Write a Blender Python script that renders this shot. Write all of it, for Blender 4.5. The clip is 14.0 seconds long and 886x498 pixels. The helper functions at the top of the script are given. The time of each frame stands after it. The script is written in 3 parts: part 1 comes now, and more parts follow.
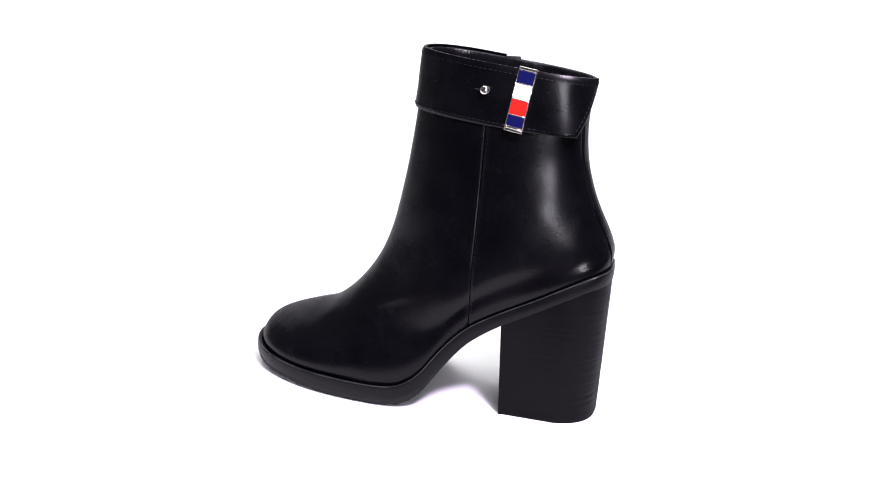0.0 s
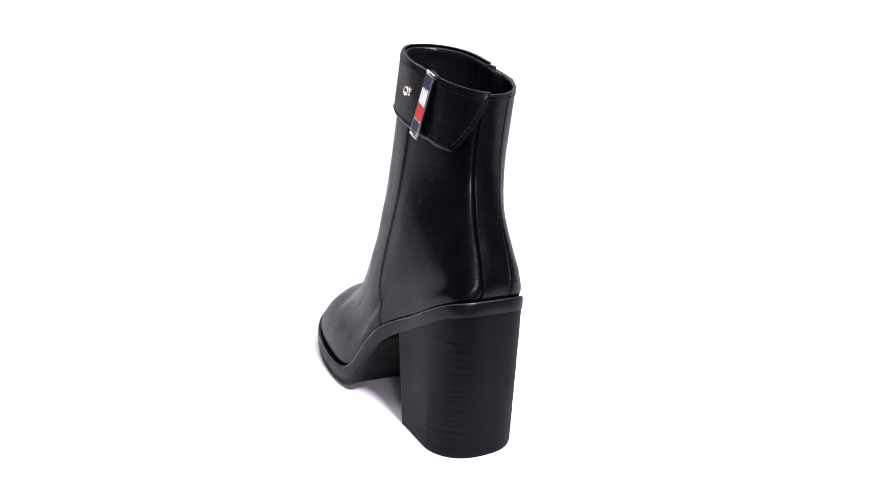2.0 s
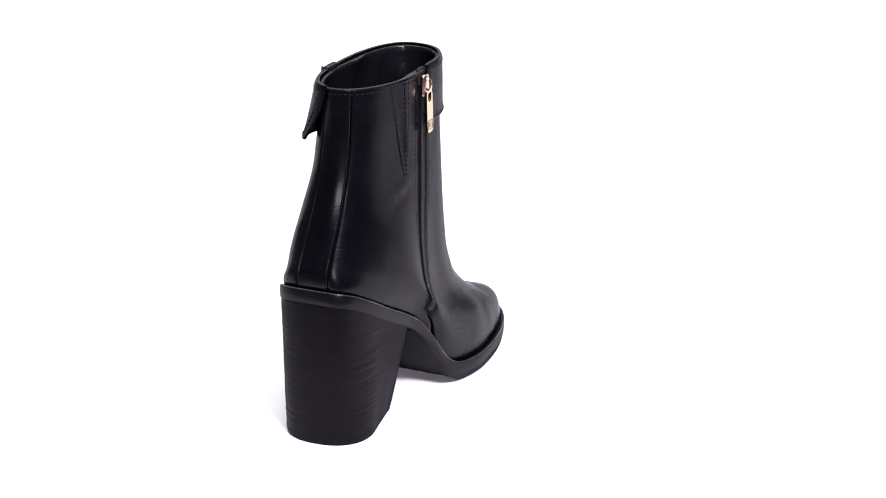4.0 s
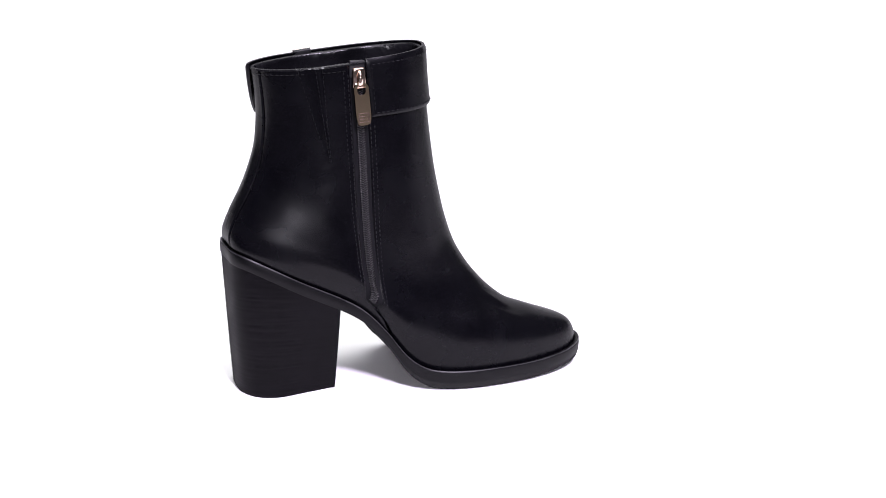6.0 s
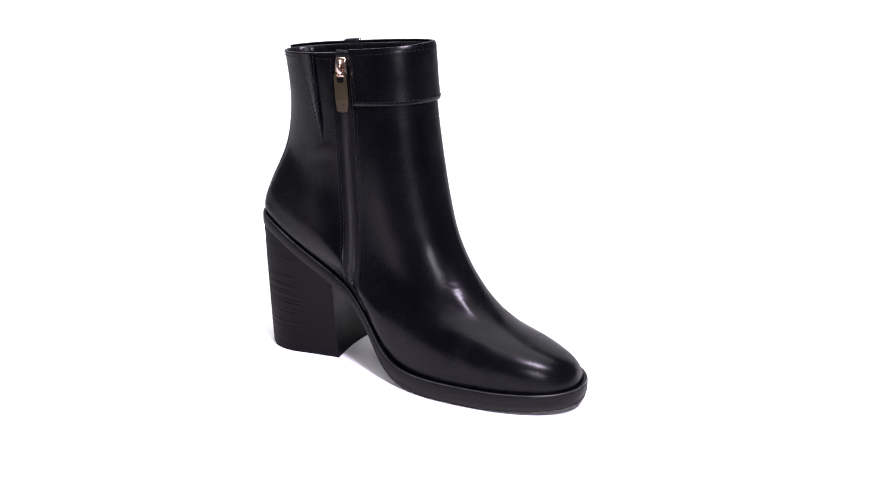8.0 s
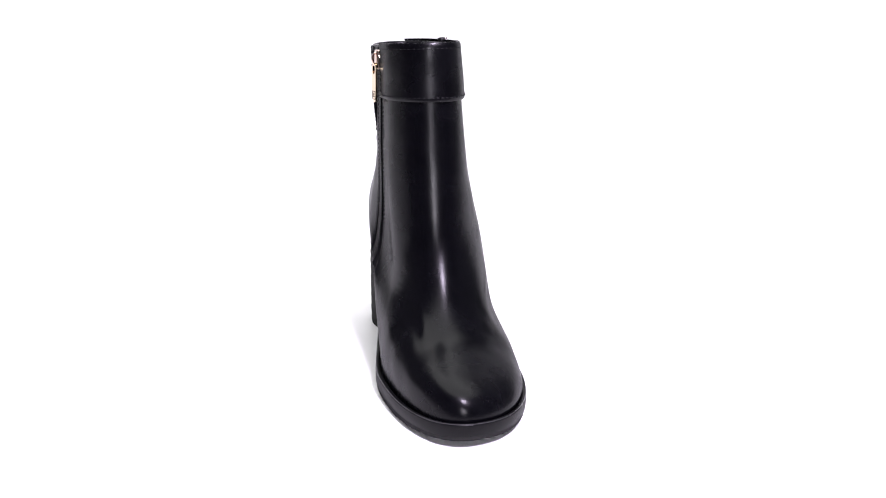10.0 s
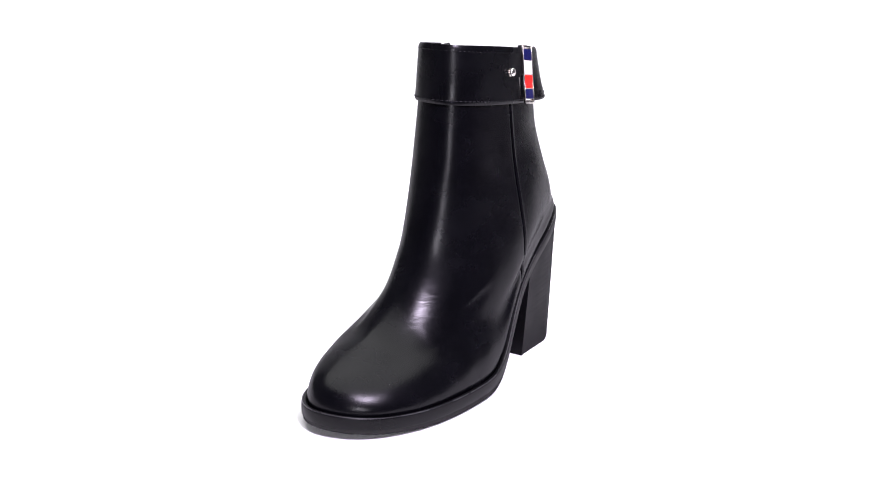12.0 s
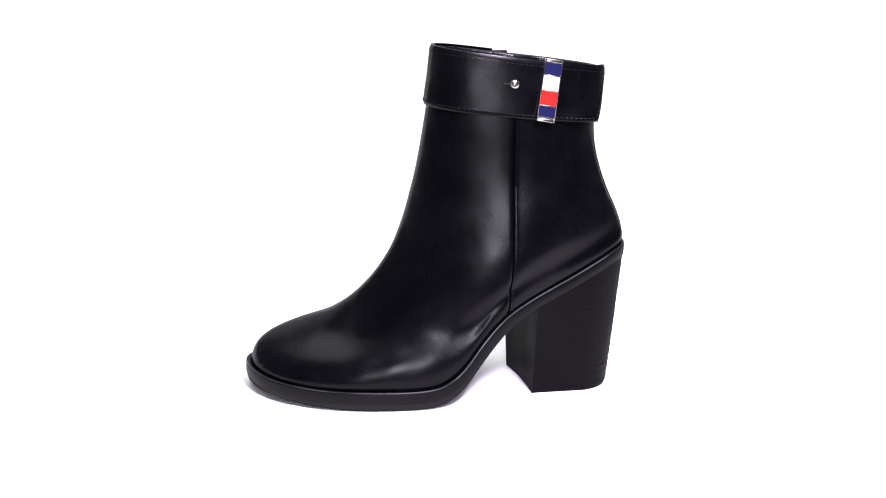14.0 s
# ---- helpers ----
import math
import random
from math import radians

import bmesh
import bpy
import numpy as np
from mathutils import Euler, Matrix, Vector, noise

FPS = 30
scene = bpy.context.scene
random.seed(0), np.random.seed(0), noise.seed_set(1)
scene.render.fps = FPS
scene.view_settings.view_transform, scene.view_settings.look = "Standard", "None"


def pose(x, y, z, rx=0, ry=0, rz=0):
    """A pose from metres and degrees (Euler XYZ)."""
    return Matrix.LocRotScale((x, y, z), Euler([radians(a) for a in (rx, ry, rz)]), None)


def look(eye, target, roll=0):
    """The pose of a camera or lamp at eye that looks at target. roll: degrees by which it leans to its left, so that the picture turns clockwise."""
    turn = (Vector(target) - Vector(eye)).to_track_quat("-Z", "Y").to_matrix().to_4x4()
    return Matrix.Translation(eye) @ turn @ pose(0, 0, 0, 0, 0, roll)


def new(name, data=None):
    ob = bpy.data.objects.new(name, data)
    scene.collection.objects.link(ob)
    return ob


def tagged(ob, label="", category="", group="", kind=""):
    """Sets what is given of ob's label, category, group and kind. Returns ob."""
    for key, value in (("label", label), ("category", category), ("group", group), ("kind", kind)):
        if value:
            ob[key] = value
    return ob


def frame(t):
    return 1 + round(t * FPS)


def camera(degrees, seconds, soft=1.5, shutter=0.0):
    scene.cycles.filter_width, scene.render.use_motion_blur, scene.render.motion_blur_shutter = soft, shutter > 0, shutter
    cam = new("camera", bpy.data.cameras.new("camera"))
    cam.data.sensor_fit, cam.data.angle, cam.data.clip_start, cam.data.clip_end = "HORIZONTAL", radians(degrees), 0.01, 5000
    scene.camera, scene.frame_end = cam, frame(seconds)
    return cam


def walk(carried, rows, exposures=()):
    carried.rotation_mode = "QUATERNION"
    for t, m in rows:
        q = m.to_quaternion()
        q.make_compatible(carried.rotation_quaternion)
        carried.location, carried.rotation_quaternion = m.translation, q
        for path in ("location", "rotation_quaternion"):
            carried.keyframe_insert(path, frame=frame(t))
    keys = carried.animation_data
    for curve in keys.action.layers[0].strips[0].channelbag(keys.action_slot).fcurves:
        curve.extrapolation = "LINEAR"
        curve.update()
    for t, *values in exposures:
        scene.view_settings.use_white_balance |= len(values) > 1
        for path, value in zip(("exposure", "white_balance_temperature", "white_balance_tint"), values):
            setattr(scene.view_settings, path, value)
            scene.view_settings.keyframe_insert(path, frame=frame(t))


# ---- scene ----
# The camera stands still; the boot turns on its spot.
cam = camera(41.62, 14.0, soft=1.0)
CAMERA_POSE = pose(0, -0.7066, 0.3087, 72.498, 0, -1.020) @ pose(0, 0, 0, 0, 0, 1.572)
walk(cam, [(0.0, CAMERA_POSE), (14.0, CAMERA_POSE)], [(0.0, 0.0), (14.0, 0.0)])

# ---- light: a dim studio with a broad ceiling panel, a key lamp and a low front lamp ----
world = bpy.data.worlds.new("studio_world")
world.use_nodes = True
world.node_tree.nodes["Background"].inputs[0].default_value = (0.9, 0.92, 1.0, 1)
world.node_tree.nodes["Background"].inputs[1].default_value = 0.05
scene.world = world


def panel_light(name, eye, target, size, power, colour=(1, 1, 1)):
    lamp = bpy.data.lights.new(name, "AREA")
    lamp.shape, lamp.size, lamp.energy, lamp.color = "DISK", size, power, colour
    ob = new(name, lamp)
    ob.matrix_world = look(eye, target)
    return ob


panel_light("key_lamp", (0.33, -0.90, 1.16), (0, 0, 0.08), 0.22, 43, (0.88, 0.77, 1.0))
panel_light("front_lamp", (0.20, -1.75, 0.52), (0, 0, 0.12), 0.24, 14, (0.93, 0.89, 1.0))
panel_light("ceiling_lamp", (0, 0.3, 2.36), (0, 0.3001, 0), 3.0, 86, (1, 0.995, 1.0))


# ---- materials ----
def shader(name, colour, rough, metal=0.0, spec=0.5, grain=0.0, grain_scale=900.0, bump=0.0, mottling=0.15, coat=0.0):
    """A surface with mottled colour and gloss, and a fine relief. Scales are in marks per metre."""
    m = bpy.data.materials.new(name)
    m.use_nodes = True
    n, l = m.node_tree.nodes, m.node_tree.links
    b = n["Principled BSDF"]
    b.inputs["Metallic"].default_value = metal
    b.inputs["Specular IOR Level"].default_value = spec
    b.inputs["Coat Weight"].default_value = coat
    b.inputs["Coat Roughness"].default_value = 0.12
    co = n.new("ShaderNodeTexCoord")
    big = n.new("ShaderNodeTexNoise")
    big.inputs["Scale"].default_value, big.inputs["Detail"].default_value = 45.0, 4.0
    l.new(co.outputs["Object"], big.inputs["Vector"])
    ramp = n.new("ShaderNodeMapRange")
    ramp.inputs["From Min"].default_value, ramp.inputs["From Max"].default_value = 0.3, 0.7
    ramp.inputs["To Min"].default_value, ramp.inputs["To Max"].default_value = 1 - mottling, 1 + mottling
    l.new(big.outputs["Fac"], ramp.inputs["Value"])
    tint = n.new("ShaderNodeVectorMath")
    tint.operation = "SCALE"
    tint.inputs[0].default_value = colour
    l.new(ramp.outputs["Result"], tint.inputs["Scale"])
    l.new(tint.outputs["Vector"], b.inputs["Base Color"])
    gloss = n.new("ShaderNodeMath")
    gloss.operation = "MULTIPLY"
    gloss.inputs[1].default_value = rough
    l.new(ramp.outputs["Result"], gloss.inputs[0])
    l.new(gloss.outputs["Value"], b.inputs["Roughness"])
    if not metal and max(colour) < 0.02:
        weight = n.new("ShaderNodeLayerWeight")
        weight.inputs["Blend"].default_value = 0.5
        dull = n.new("ShaderNodeMapRange")
        dull.inputs["From Min"].default_value, dull.inputs["From Max"].default_value = 0.28, 0.82
        dull.inputs["To Min"].default_value, dull.inputs["To Max"].default_value = spec, spec * 0.06
        l.new(weight.outputs["Facing"], dull.inputs["Value"])
        l.new(dull.outputs["Result"], b.inputs["Specular IOR Level"])
    if bump:
        fine = n.new("ShaderNodeTexVoronoi" if grain else "ShaderNodeTexNoise")
        fine.inputs["Scale"].default_value = grain_scale
        l.new(co.outputs["Object"], fine.inputs["Vector"])
        relief = n.new("ShaderNodeBump")
        relief.inputs["Strength"].default_value, relief.inputs["Distance"].default_value = bump, 0.0002
        l.new(fine.outputs["Distance" if grain else "Fac"], relief.inputs["Height"])
        if grain:      # slack, uneven hide under the pores
            hide = n.new("ShaderNodeTexNoise")
            hide.inputs["Scale"].default_value, hide.inputs["Detail"].default_value = grain_scale * 0.26, 3.0
            l.new(co.outputs["Object"], hide.inputs["Vector"])
            swell = n.new("ShaderNodeBump")
            swell.inputs["Strength"].default_value, swell.inputs["Distance"].default_value = bump * 0.35, 0.0006
            l.new(hide.outputs["Fac"], swell.inputs["Height"])
            l.new(swell.outputs["Normal"], relief.inputs["Normal"])
        l.new(relief.outputs["Normal"], b.inputs["Normal"])
    return m


LEATHER = shader("black_leather", (0.0014, 0.0014, 0.0022), 0.255, spec=0.13, grain=1, grain_scale=1350, bump=0.15, mottling=0.2)
CUFF_LEATHER = shader("cuff_leather", (0.0015, 0.0015, 0.0023), 0.27, spec=0.155, grain=1, grain_scale=1350, bump=0.17, mottling=0.2)
EDGE = shader("leather_edge", (0.008, 0.008, 0.009), 0.5, spec=0.3)
LINING = shader("lining_leather", (0.004, 0.004, 0.005), 0.27, spec=0.24, grain=1, grain_scale=420, bump=0.9, mottling=0.3)
THREAD = shader("black_thread", (0.004, 0.004, 0.005), 0.42, spec=0.15)
RUBBER = shader("sole_rubber", (0.0030, 0.0030, 0.0035), 0.34, spec=0.12, grain_scale=600, bump=0.12, mottling=0.2)
TREAD = shader("tread_rubber", (0.006, 0.006, 0.006), 0.65, spec=0.2, grain_scale=700, bump=0.2, mottling=0.2)
# paler than the sole rubber: the bright line of light on the welt
WELT_GLINT = shader("welt_glint", (0.03, 0.03, 0.032), 0.3, spec=0.5, grain_scale=900, bump=0.2, mottling=0.3)
ZIP_TAPE = shader("zip_tape", (0.004, 0.004, 0.005), 0.75, spec=0.1, grain_scale=2500, bump=0.4)
ZIP_TEETH = shader("zip_teeth", (0.006, 0.006, 0.007), 0.24, spec=0.38)
STEEL = shader("polished_steel", (0.72, 0.68, 0.64), 0.16, metal=1.0, mottling=0.05)
ROSE = shader("rose_gold_metal", (0.66, 0.50, 0.42), 0.12, metal=1.0, mottling=0.08)
GOLD = shader("pale_gold_metal", (0.70, 0.55, 0.36), 0.09, metal=1.0, mottling=0.08)
ENGRAVE = shader("engraved_metal", (0.10, 0.07, 0.06), 0.4, metal=1.0)
NAVY = shader("navy_enamel", (0.003, 0.004, 0.055), 0.3, spec=0.3, mottling=0.05)
WHITE = shader("white_enamel", (0.80, 0.80, 0.80), 0.3, spec=0.3, mottling=0.03)
RED = shader("red_enamel", (0.66, 0.014, 0.010), 0.3, spec=0.3, mottling=0.05)
PAPER = shader("white_paper", (0.86, 0.86, 0.865), 0.7, spec=0.2, grain_scale=400, bump=0.05, mottling=0.01)
PAINT = shader("grey_wall_paint", (0.10, 0.10, 0.105), 0.8, spec=0.2, grain_scale=200, bump=0.1, mottling=0.06)

# unseen floor in front of the paper, added so the leather reflects dark
FLOOR = shader("unseen_dark_floor", (0.05, 0.05, 0.052), 0.6, spec=0.3, grain_scale=200, bump=0.1, mottling=0.1)


def add_creases(m, spots):
    """Fine creases in the leather round a few spots (place, reach, scale of the folds), over its grain."""
    n, l = m.node_tree.nodes, m.node_tree.links
    b = n["Principled BSDF"]
    under = b.inputs["Normal"].links[0].from_socket
    co = n.new("ShaderNodeTexCoord")
    for place, reach, turn, scale in spots:
        far = n.new("ShaderNodeVectorMath")
        far.operation = "DISTANCE"
        far.inputs[1].default_value = place
        l.new(co.outputs["Object"], far.inputs[0])
        mask = n.new("ShaderNodeMapRange")
        mask.interpolation_type = "SMOOTHSTEP"
        mask.inputs["From Min"].default_value, mask.inputs["From Max"].default_value = reach * 0.2, reach
        mask.inputs["To Min"].default_value, mask.inputs["To Max"].default_value = 1.0, 0.0
        l.new(far.outputs["Value"], mask.inputs["Value"])
        mp = n.new("ShaderNodeMapping")
        mp.inputs["Rotation"].default_value = [radians(a) for a in turn]
        mp.inputs["Scale"].default_value = scale
        l.new(co.outputs["Object"], mp.inputs["Vector"])
        t = n.new("ShaderNodeTexNoise")
        t.inputs["Scale"].default_value, t.inputs["Detail"].default_value, t.inputs["Distortion"].default_value = 1.0, 3.0, 0.6
        l.new(mp.outputs["Vector"], t.inputs["Vector"])
        amount = n.new("ShaderNodeMath")
        amount.operation = "MULTIPLY"
        l.new(t.outputs["Fac"], amount.inputs[0])
        l.new(mask.outputs["Result"], amount.inputs[1])
        relief = n.new("ShaderNodeBump")
        relief.inputs["Strength"].default_value, relief.inputs["Distance"].default_value = 0.20, 0.0008
        l.new(amount.outputs["Value"], relief.inputs["Height"])
        l.new(under, relief.inputs["Normal"])
        under = relief.outputs["Normal"]
    l.new(under, b.inputs["Normal"])


add_creases(LEATHER, (((-0.016, -0.013, 0.166), 0.020, (0, 35, 0), (420, 60, 110)),
                      ((0.036, 0.024, 0.062), 0.036, (0, 40, 0), (60, 60, 330)),
                      ((0.022, -0.018, 0.066), 0.032, (0, 40, 0), (60, 60, 330)),
                      ((-0.118, 0.023, 0.118), 0.040, (0, 0, 0), (60, 90, 420))))


def heel_shader():
    """Stacked heel: fine uneven lines run round it, level with the floor."""
    m = shader("stacked_heel", (0.0026, 0.0024, 0.0031), 0.40, spec=0.065, mottling=0.18)
    n, l = m.node_tree.nodes, m.node_tree.links
    co = n.new("ShaderNodeTexCoord")
    mp = n.new("ShaderNodeMapping")
    mp.inputs["Scale"].default_value = (45, 45, 1500)
    l.new(co.outputs["Object"], mp.inputs["Vector"])
    t = n.new("ShaderNodeTexNoise")
    t.inputs["Scale"].default_value, t.inputs["Detail"].default_value = 1.0, 3.0
    l.new(mp.outputs["Vector"], t.inputs["Vector"])
    bmp = n.new("ShaderNodeBump")
    bmp.inputs["Strength"].default_value, bmp.inputs["Distance"].default_value = 0.08, 0.0004
    l.new(t.outputs["Fac"], bmp.inputs["Height"])
    l.new(bmp.outputs["Normal"], n["Principled BSDF"].inputs["Normal"])
    return m


HEEL = heel_shader()


# ---- mesh helpers ----
def mesh_object(name, verts, faces, material, parent=None, label="", smooth=True):
    me = bpy.data.meshes.new(name)
    me.from_pydata([tuple(v) for v in verts], [], faces)
    me.validate()
    bm = bmesh.new()
    bm.from_mesh(me)
    bmesh.ops.remove_doubles(bm, verts=bm.verts, dist=1e-6)
    bmesh.ops.recalc_face_normals(bm, faces=bm.faces)
    bm.to_mesh(me)
    bm.free()
    if smooth:
        me.shade_smooth()
        me.set_sharp_from_angle(angle=radians(48))
    me.materials.append(material)
    ob = new(name, me)
    ob.parent = parent
    if label:
        tagged(ob, label)
    return ob


def part(name, bm, material, parent, label="", smooth=True):
    me = bpy.data.meshes.new(name)
    bmesh.ops.recalc_face_normals(bm, faces=bm.faces)
    bm.to_mesh(me)
    bm.free()
    if smooth:
        me.shade_smooth()
        me.set_sharp_from_angle(angle=radians(48))
    me.materials.append(material)
    ob = new(name, me)
    ob.parent = parent
    if label:
        tagged(ob, label)
    return ob


def grid_faces(rows, cols, start=0, wrap=False):
    out = []
    for i in range(rows - 1):
        for j in range(cols if wrap else cols - 1):
            k = (j + 1) % cols
            out.append((start + i * cols + j, start + i * cols + k, start + (i + 1) * cols + k, start + (i + 1) * cols + j))
    return out


def shell(name, outer, inner, material, parent, label=""):
    """A closed sheet between two grids of points (rows x columns x 3)."""
    r, c = outer.shape[:2]
    verts = list(outer.reshape(-1, 3)) + list(inner.reshape(-1, 3))
    n = r * c
    faces = grid_faces(r, c) + [f[::-1] for f in grid_faces(r, c, n)]
    rim = [j for j in range(c)] + [i * c + c - 1 for i in range(1, r)] + [(r - 1) * c + j for j in range(c - 2, -1, -1)] + [i * c for i in range(r - 2, 0, -1)]
    for a, b in zip(rim, rim[1:] + rim[:1]):
        faces.append((a, a + n, b + n, b))
    return mesh_object(name, verts, faces, material, parent, label)


def curve(xs, ys):
    """A smooth curve through points (cubic, with slopes from the neighbours)."""
    xs, ys = np.array(xs, float), np.array(ys, float)
    d = np.diff(ys) / np.diff(xs)
    m = np.concatenate([[d[0]], np.where(d[:-1] * d[1:] > 0, 2 * d[:-1] * d[1:] / (d[:-1] + d[1:] + 1e-12), 0), [d[-1]]])

    def value(x):
        x = np.clip(x, xs[0], xs[-1])
        i = np.clip(np.searchsorted(xs, x) - 1, 0, len(xs) - 2)
        h = xs[i + 1] - xs[i]
        t = (x - xs[i]) / h
        return (ys[i] * (1 + 2 * t) * (1 - t) ** 2 + m[i] * h * t * (1 - t) ** 2 + ys[i + 1] * t * t * (3 - 2 * t) + m[i + 1] * h * t * t * (t - 1))
    return value


def spline(xs, ys):
    """A natural cubic spline through evenly spaced points: no kinks in its bend."""
    ys = np.array(ys, float)
    k = len(ys)
    a = np.eye(k) * 4
    for i in range(1, k - 1):
        a[i, i - 1] = a[i, i + 1] = 1
    rhs = np.zeros(k)
    rhs[1:-1] = 6 * (ys[2:] - 2 * ys[1:-1] + ys[:-2])
    a[0], a[-1] = 0, 0
    a[0, 0] = a[-1, -1] = 1
    bend = np.linalg.solve(a, rhs)

    def value(x):
        x = np.clip(np.asarray(x, float) - xs[0], 0, k - 1)
        i = np.clip(x.astype(int), 0, k - 2)
        t = x - i
        return ys[i] * (1 - t) + ys[i + 1] * t + (bend[i] * ((1 - t) ** 3 - (1 - t)) + bend[i + 1] * (t ** 3 - t)) / 6
    return value


def softened(f, low, high, width):
    """The curve f, smoothed over about that width."""
    xs = np.linspace(low, high, 400)
    k = np.linspace(-2, 2, 41)
    w = np.exp(-k * k)
    ys = sum(wi * f(np.clip(xs + ki * width / 2, low, high)) for ki, wi in zip(k, w)) / w.sum()
    return lambda x: np.interp(x, xs, ys)


def slab(w, h, d, r=0.001, seg=3):
    """A box w x h x d about the origin with rounded edges."""
    bm = bmesh.new()
    bmesh.ops.create_cube(bm, size=1)
    bmesh.ops.scale(bm, vec=(w, h, d), verts=bm.verts)
    bmesh.ops.bevel(bm, geom=list(bm.edges), offset=r, segments=seg, profile=0.5, affect="EDGES")
    return bm


def moved(bm, m):
    bmesh.ops.transform(bm, matrix=m, verts=bm.verts)
    return bm


# ---- the studio: paper sweep, and an unseen dark room added for dark reflections ----
def build_studio():
    prof = [(-0.21, 0.0), (1.3, 0.0)]
    for k in range(1, 13):
        a = radians(90 * k / 12)
        prof.append((1.3 + 0.5 * math.sin(a), 0.5 - 0.5 * math.cos(a)))
    prof.append((1.8, 2.2))
    cols = np.linspace(-1.7, 1.7, 13)
    g = np.array([(x, y, z) for y, z in prof for x in cols]).reshape(len(prof), 13, 3)
    lo = np.array([(x, y + (0.002 if i > 1 else 0), z - 0.002) for i, (y, z) in enumerate(prof) for x in cols]).reshape(len(prof), 13, 3)
    ob = shell("backdrop", g, lo, PAPER, None)
    tagged(ob, "seamless white paper sweep lit to pure white", "backdrop", kind="structure")
    # unseen room, added and kept dark to shape what the boot reflects
    for name, w, d, h, at, mat in (("wall_north", 3.9, 0.1, 2.4, (0, 1.95, 1.195), PAINT), ("wall_south", 3.9, 0.1, 2.4, (0, -2.1, 1.195), PAINT),
                                   ("wall_east", 0.1, 3.9, 2.4, (1.9, -0.08, 1.195), PAINT), ("wall_west", 0.1, 3.9, 2.4, (-1.9, -0.08, 1.195), PAINT),
                                   ("ceiling", 3.9, 4.1, 0.1, (0, -0.08, 2.45), PAINT), ("floor", 3.9, 4.1, 0.1, (0, -0.08, -0.0525), FLOOR)):
        ob = part(name, moved(slab(w, d, h, 0.004, 1), pose(*at)), mat, None, smooth=False)
        what = name.split("_")[0]
        tagged(ob, "added unseen dark grey studio " + what + " with a matt finish", what, kind="structure")


build_studio()

# ---- the boot's form ----
# Twelve rings climb from the feather line (0) to the top line (11). Each runs from a point on the back seam to one on the front
# ridge, with its own breadth to the outer (left) and the inner side. Millimetres; x to the toe, y to the outer side.
RING = np.arange(12)
FORM = {
    "xb": (-119, -121, -121.8, -121.6, -119.8, -116.6, -111.8, -106.8, -103.2, -102, -102.4, -104.9),
    "zb": (94, 97, 101, 105.5, 111, 118.5, 128.5, 142, 157, 171, 184, 202.6),
    "xf": (108.6, 108.2, 103.8, 93.9, 79.0, 58, 38.5, 21.7, 10.8, 5.6, 1.6, -2.2),
    "zf": (14, 19.4, 27.4, 33.6, 39.0, 47.9, 64, 91, 126, 152, 179.5, 213.8),
    "yb": (24, 24, 24, 24, 24, 24, 23.5, 23, 22, 21.5, 21, 20.5),
    "yf": (-5.4, -5.4, -7.4, -9.6, -8.6, -2.0, 4.4, 9, 11.8, 12.8, 12.8, 12.8),
    "lh": (32.6, 35.2, 37.6, 39.4, 40.2, 40.2, 38.2, 33.6, 27.8, 25, 22.6, 19.6),
    "lb": (48.5, 49.5, 49.3, 47.8, 46, 44, 40.5, 34.6, 28.3, 25, 22.6, 19.6),
    "mh": (21.6, 24.2, 26.8, 28.8, 30.4, 31.6, 32.2, 31.8, 31, 30.4, 30.2, 30.2),
    "mb": (37.6, 37.8, 36.0, 32.0, 27.8, 24.9, 25.0, 26.8, 28.6, 28.6, 27.8, 27.2),
    "sw": (0.60, 0.60, 0.58, 0.56, 0.54, 0.52, 0.50, 0.48, 0.47, 0.47, 0.47, 0.47),
    "si": (0.60, 0.60, 0.60, 0.61, 0.63, 0.65, 0.67, 0.68, 0.68, 0.68, 0.68, 0.68),
    "eb": (4.7, 4.2, 3.6, 3.0, 2.7, 2.45, 2.3, 2.2, 2.2, 2.2, 2.2, 2.2),
    "ef": (2.2, 2.2, 2.08, 1.95, 1.85, 1.82, 1.85, 1.92, 2.05, 2.15, 2.2, 2.2),
    "ar": (1.0, 0.93, 0.82, 0.68, 0.53, 0.37, 0.22, 0.10, 0.03, 0, 0, 0),
}
FORM = {k: spline(RING, v) for k, v in FORM.items()}
FEATHER = curve((-130, -116, -103, -81.5, -67, -56, -44, -35, -24, -18, -10, 1, 15, 60, 95, 116),
                (97.5, 93, 86.5, 75, 68, 62.5, 55.5, 47.5, 34.5, 26, 18.5, 13.6, 12.4, 12.6, 14.2, 16.8))
FEATHER = softened(FEATHER, -130, 116, 7.0)


def feather_height(x, y):
    """Height of the rand's top edge, in mm: the arch falls a little sooner on the inner side."""
    return FEATHER(x - 0.11 * (y - 16))


def smooth01(t):
    t = np.clip(t, 0, 1)
    return t * t * (3 - 2 * t)


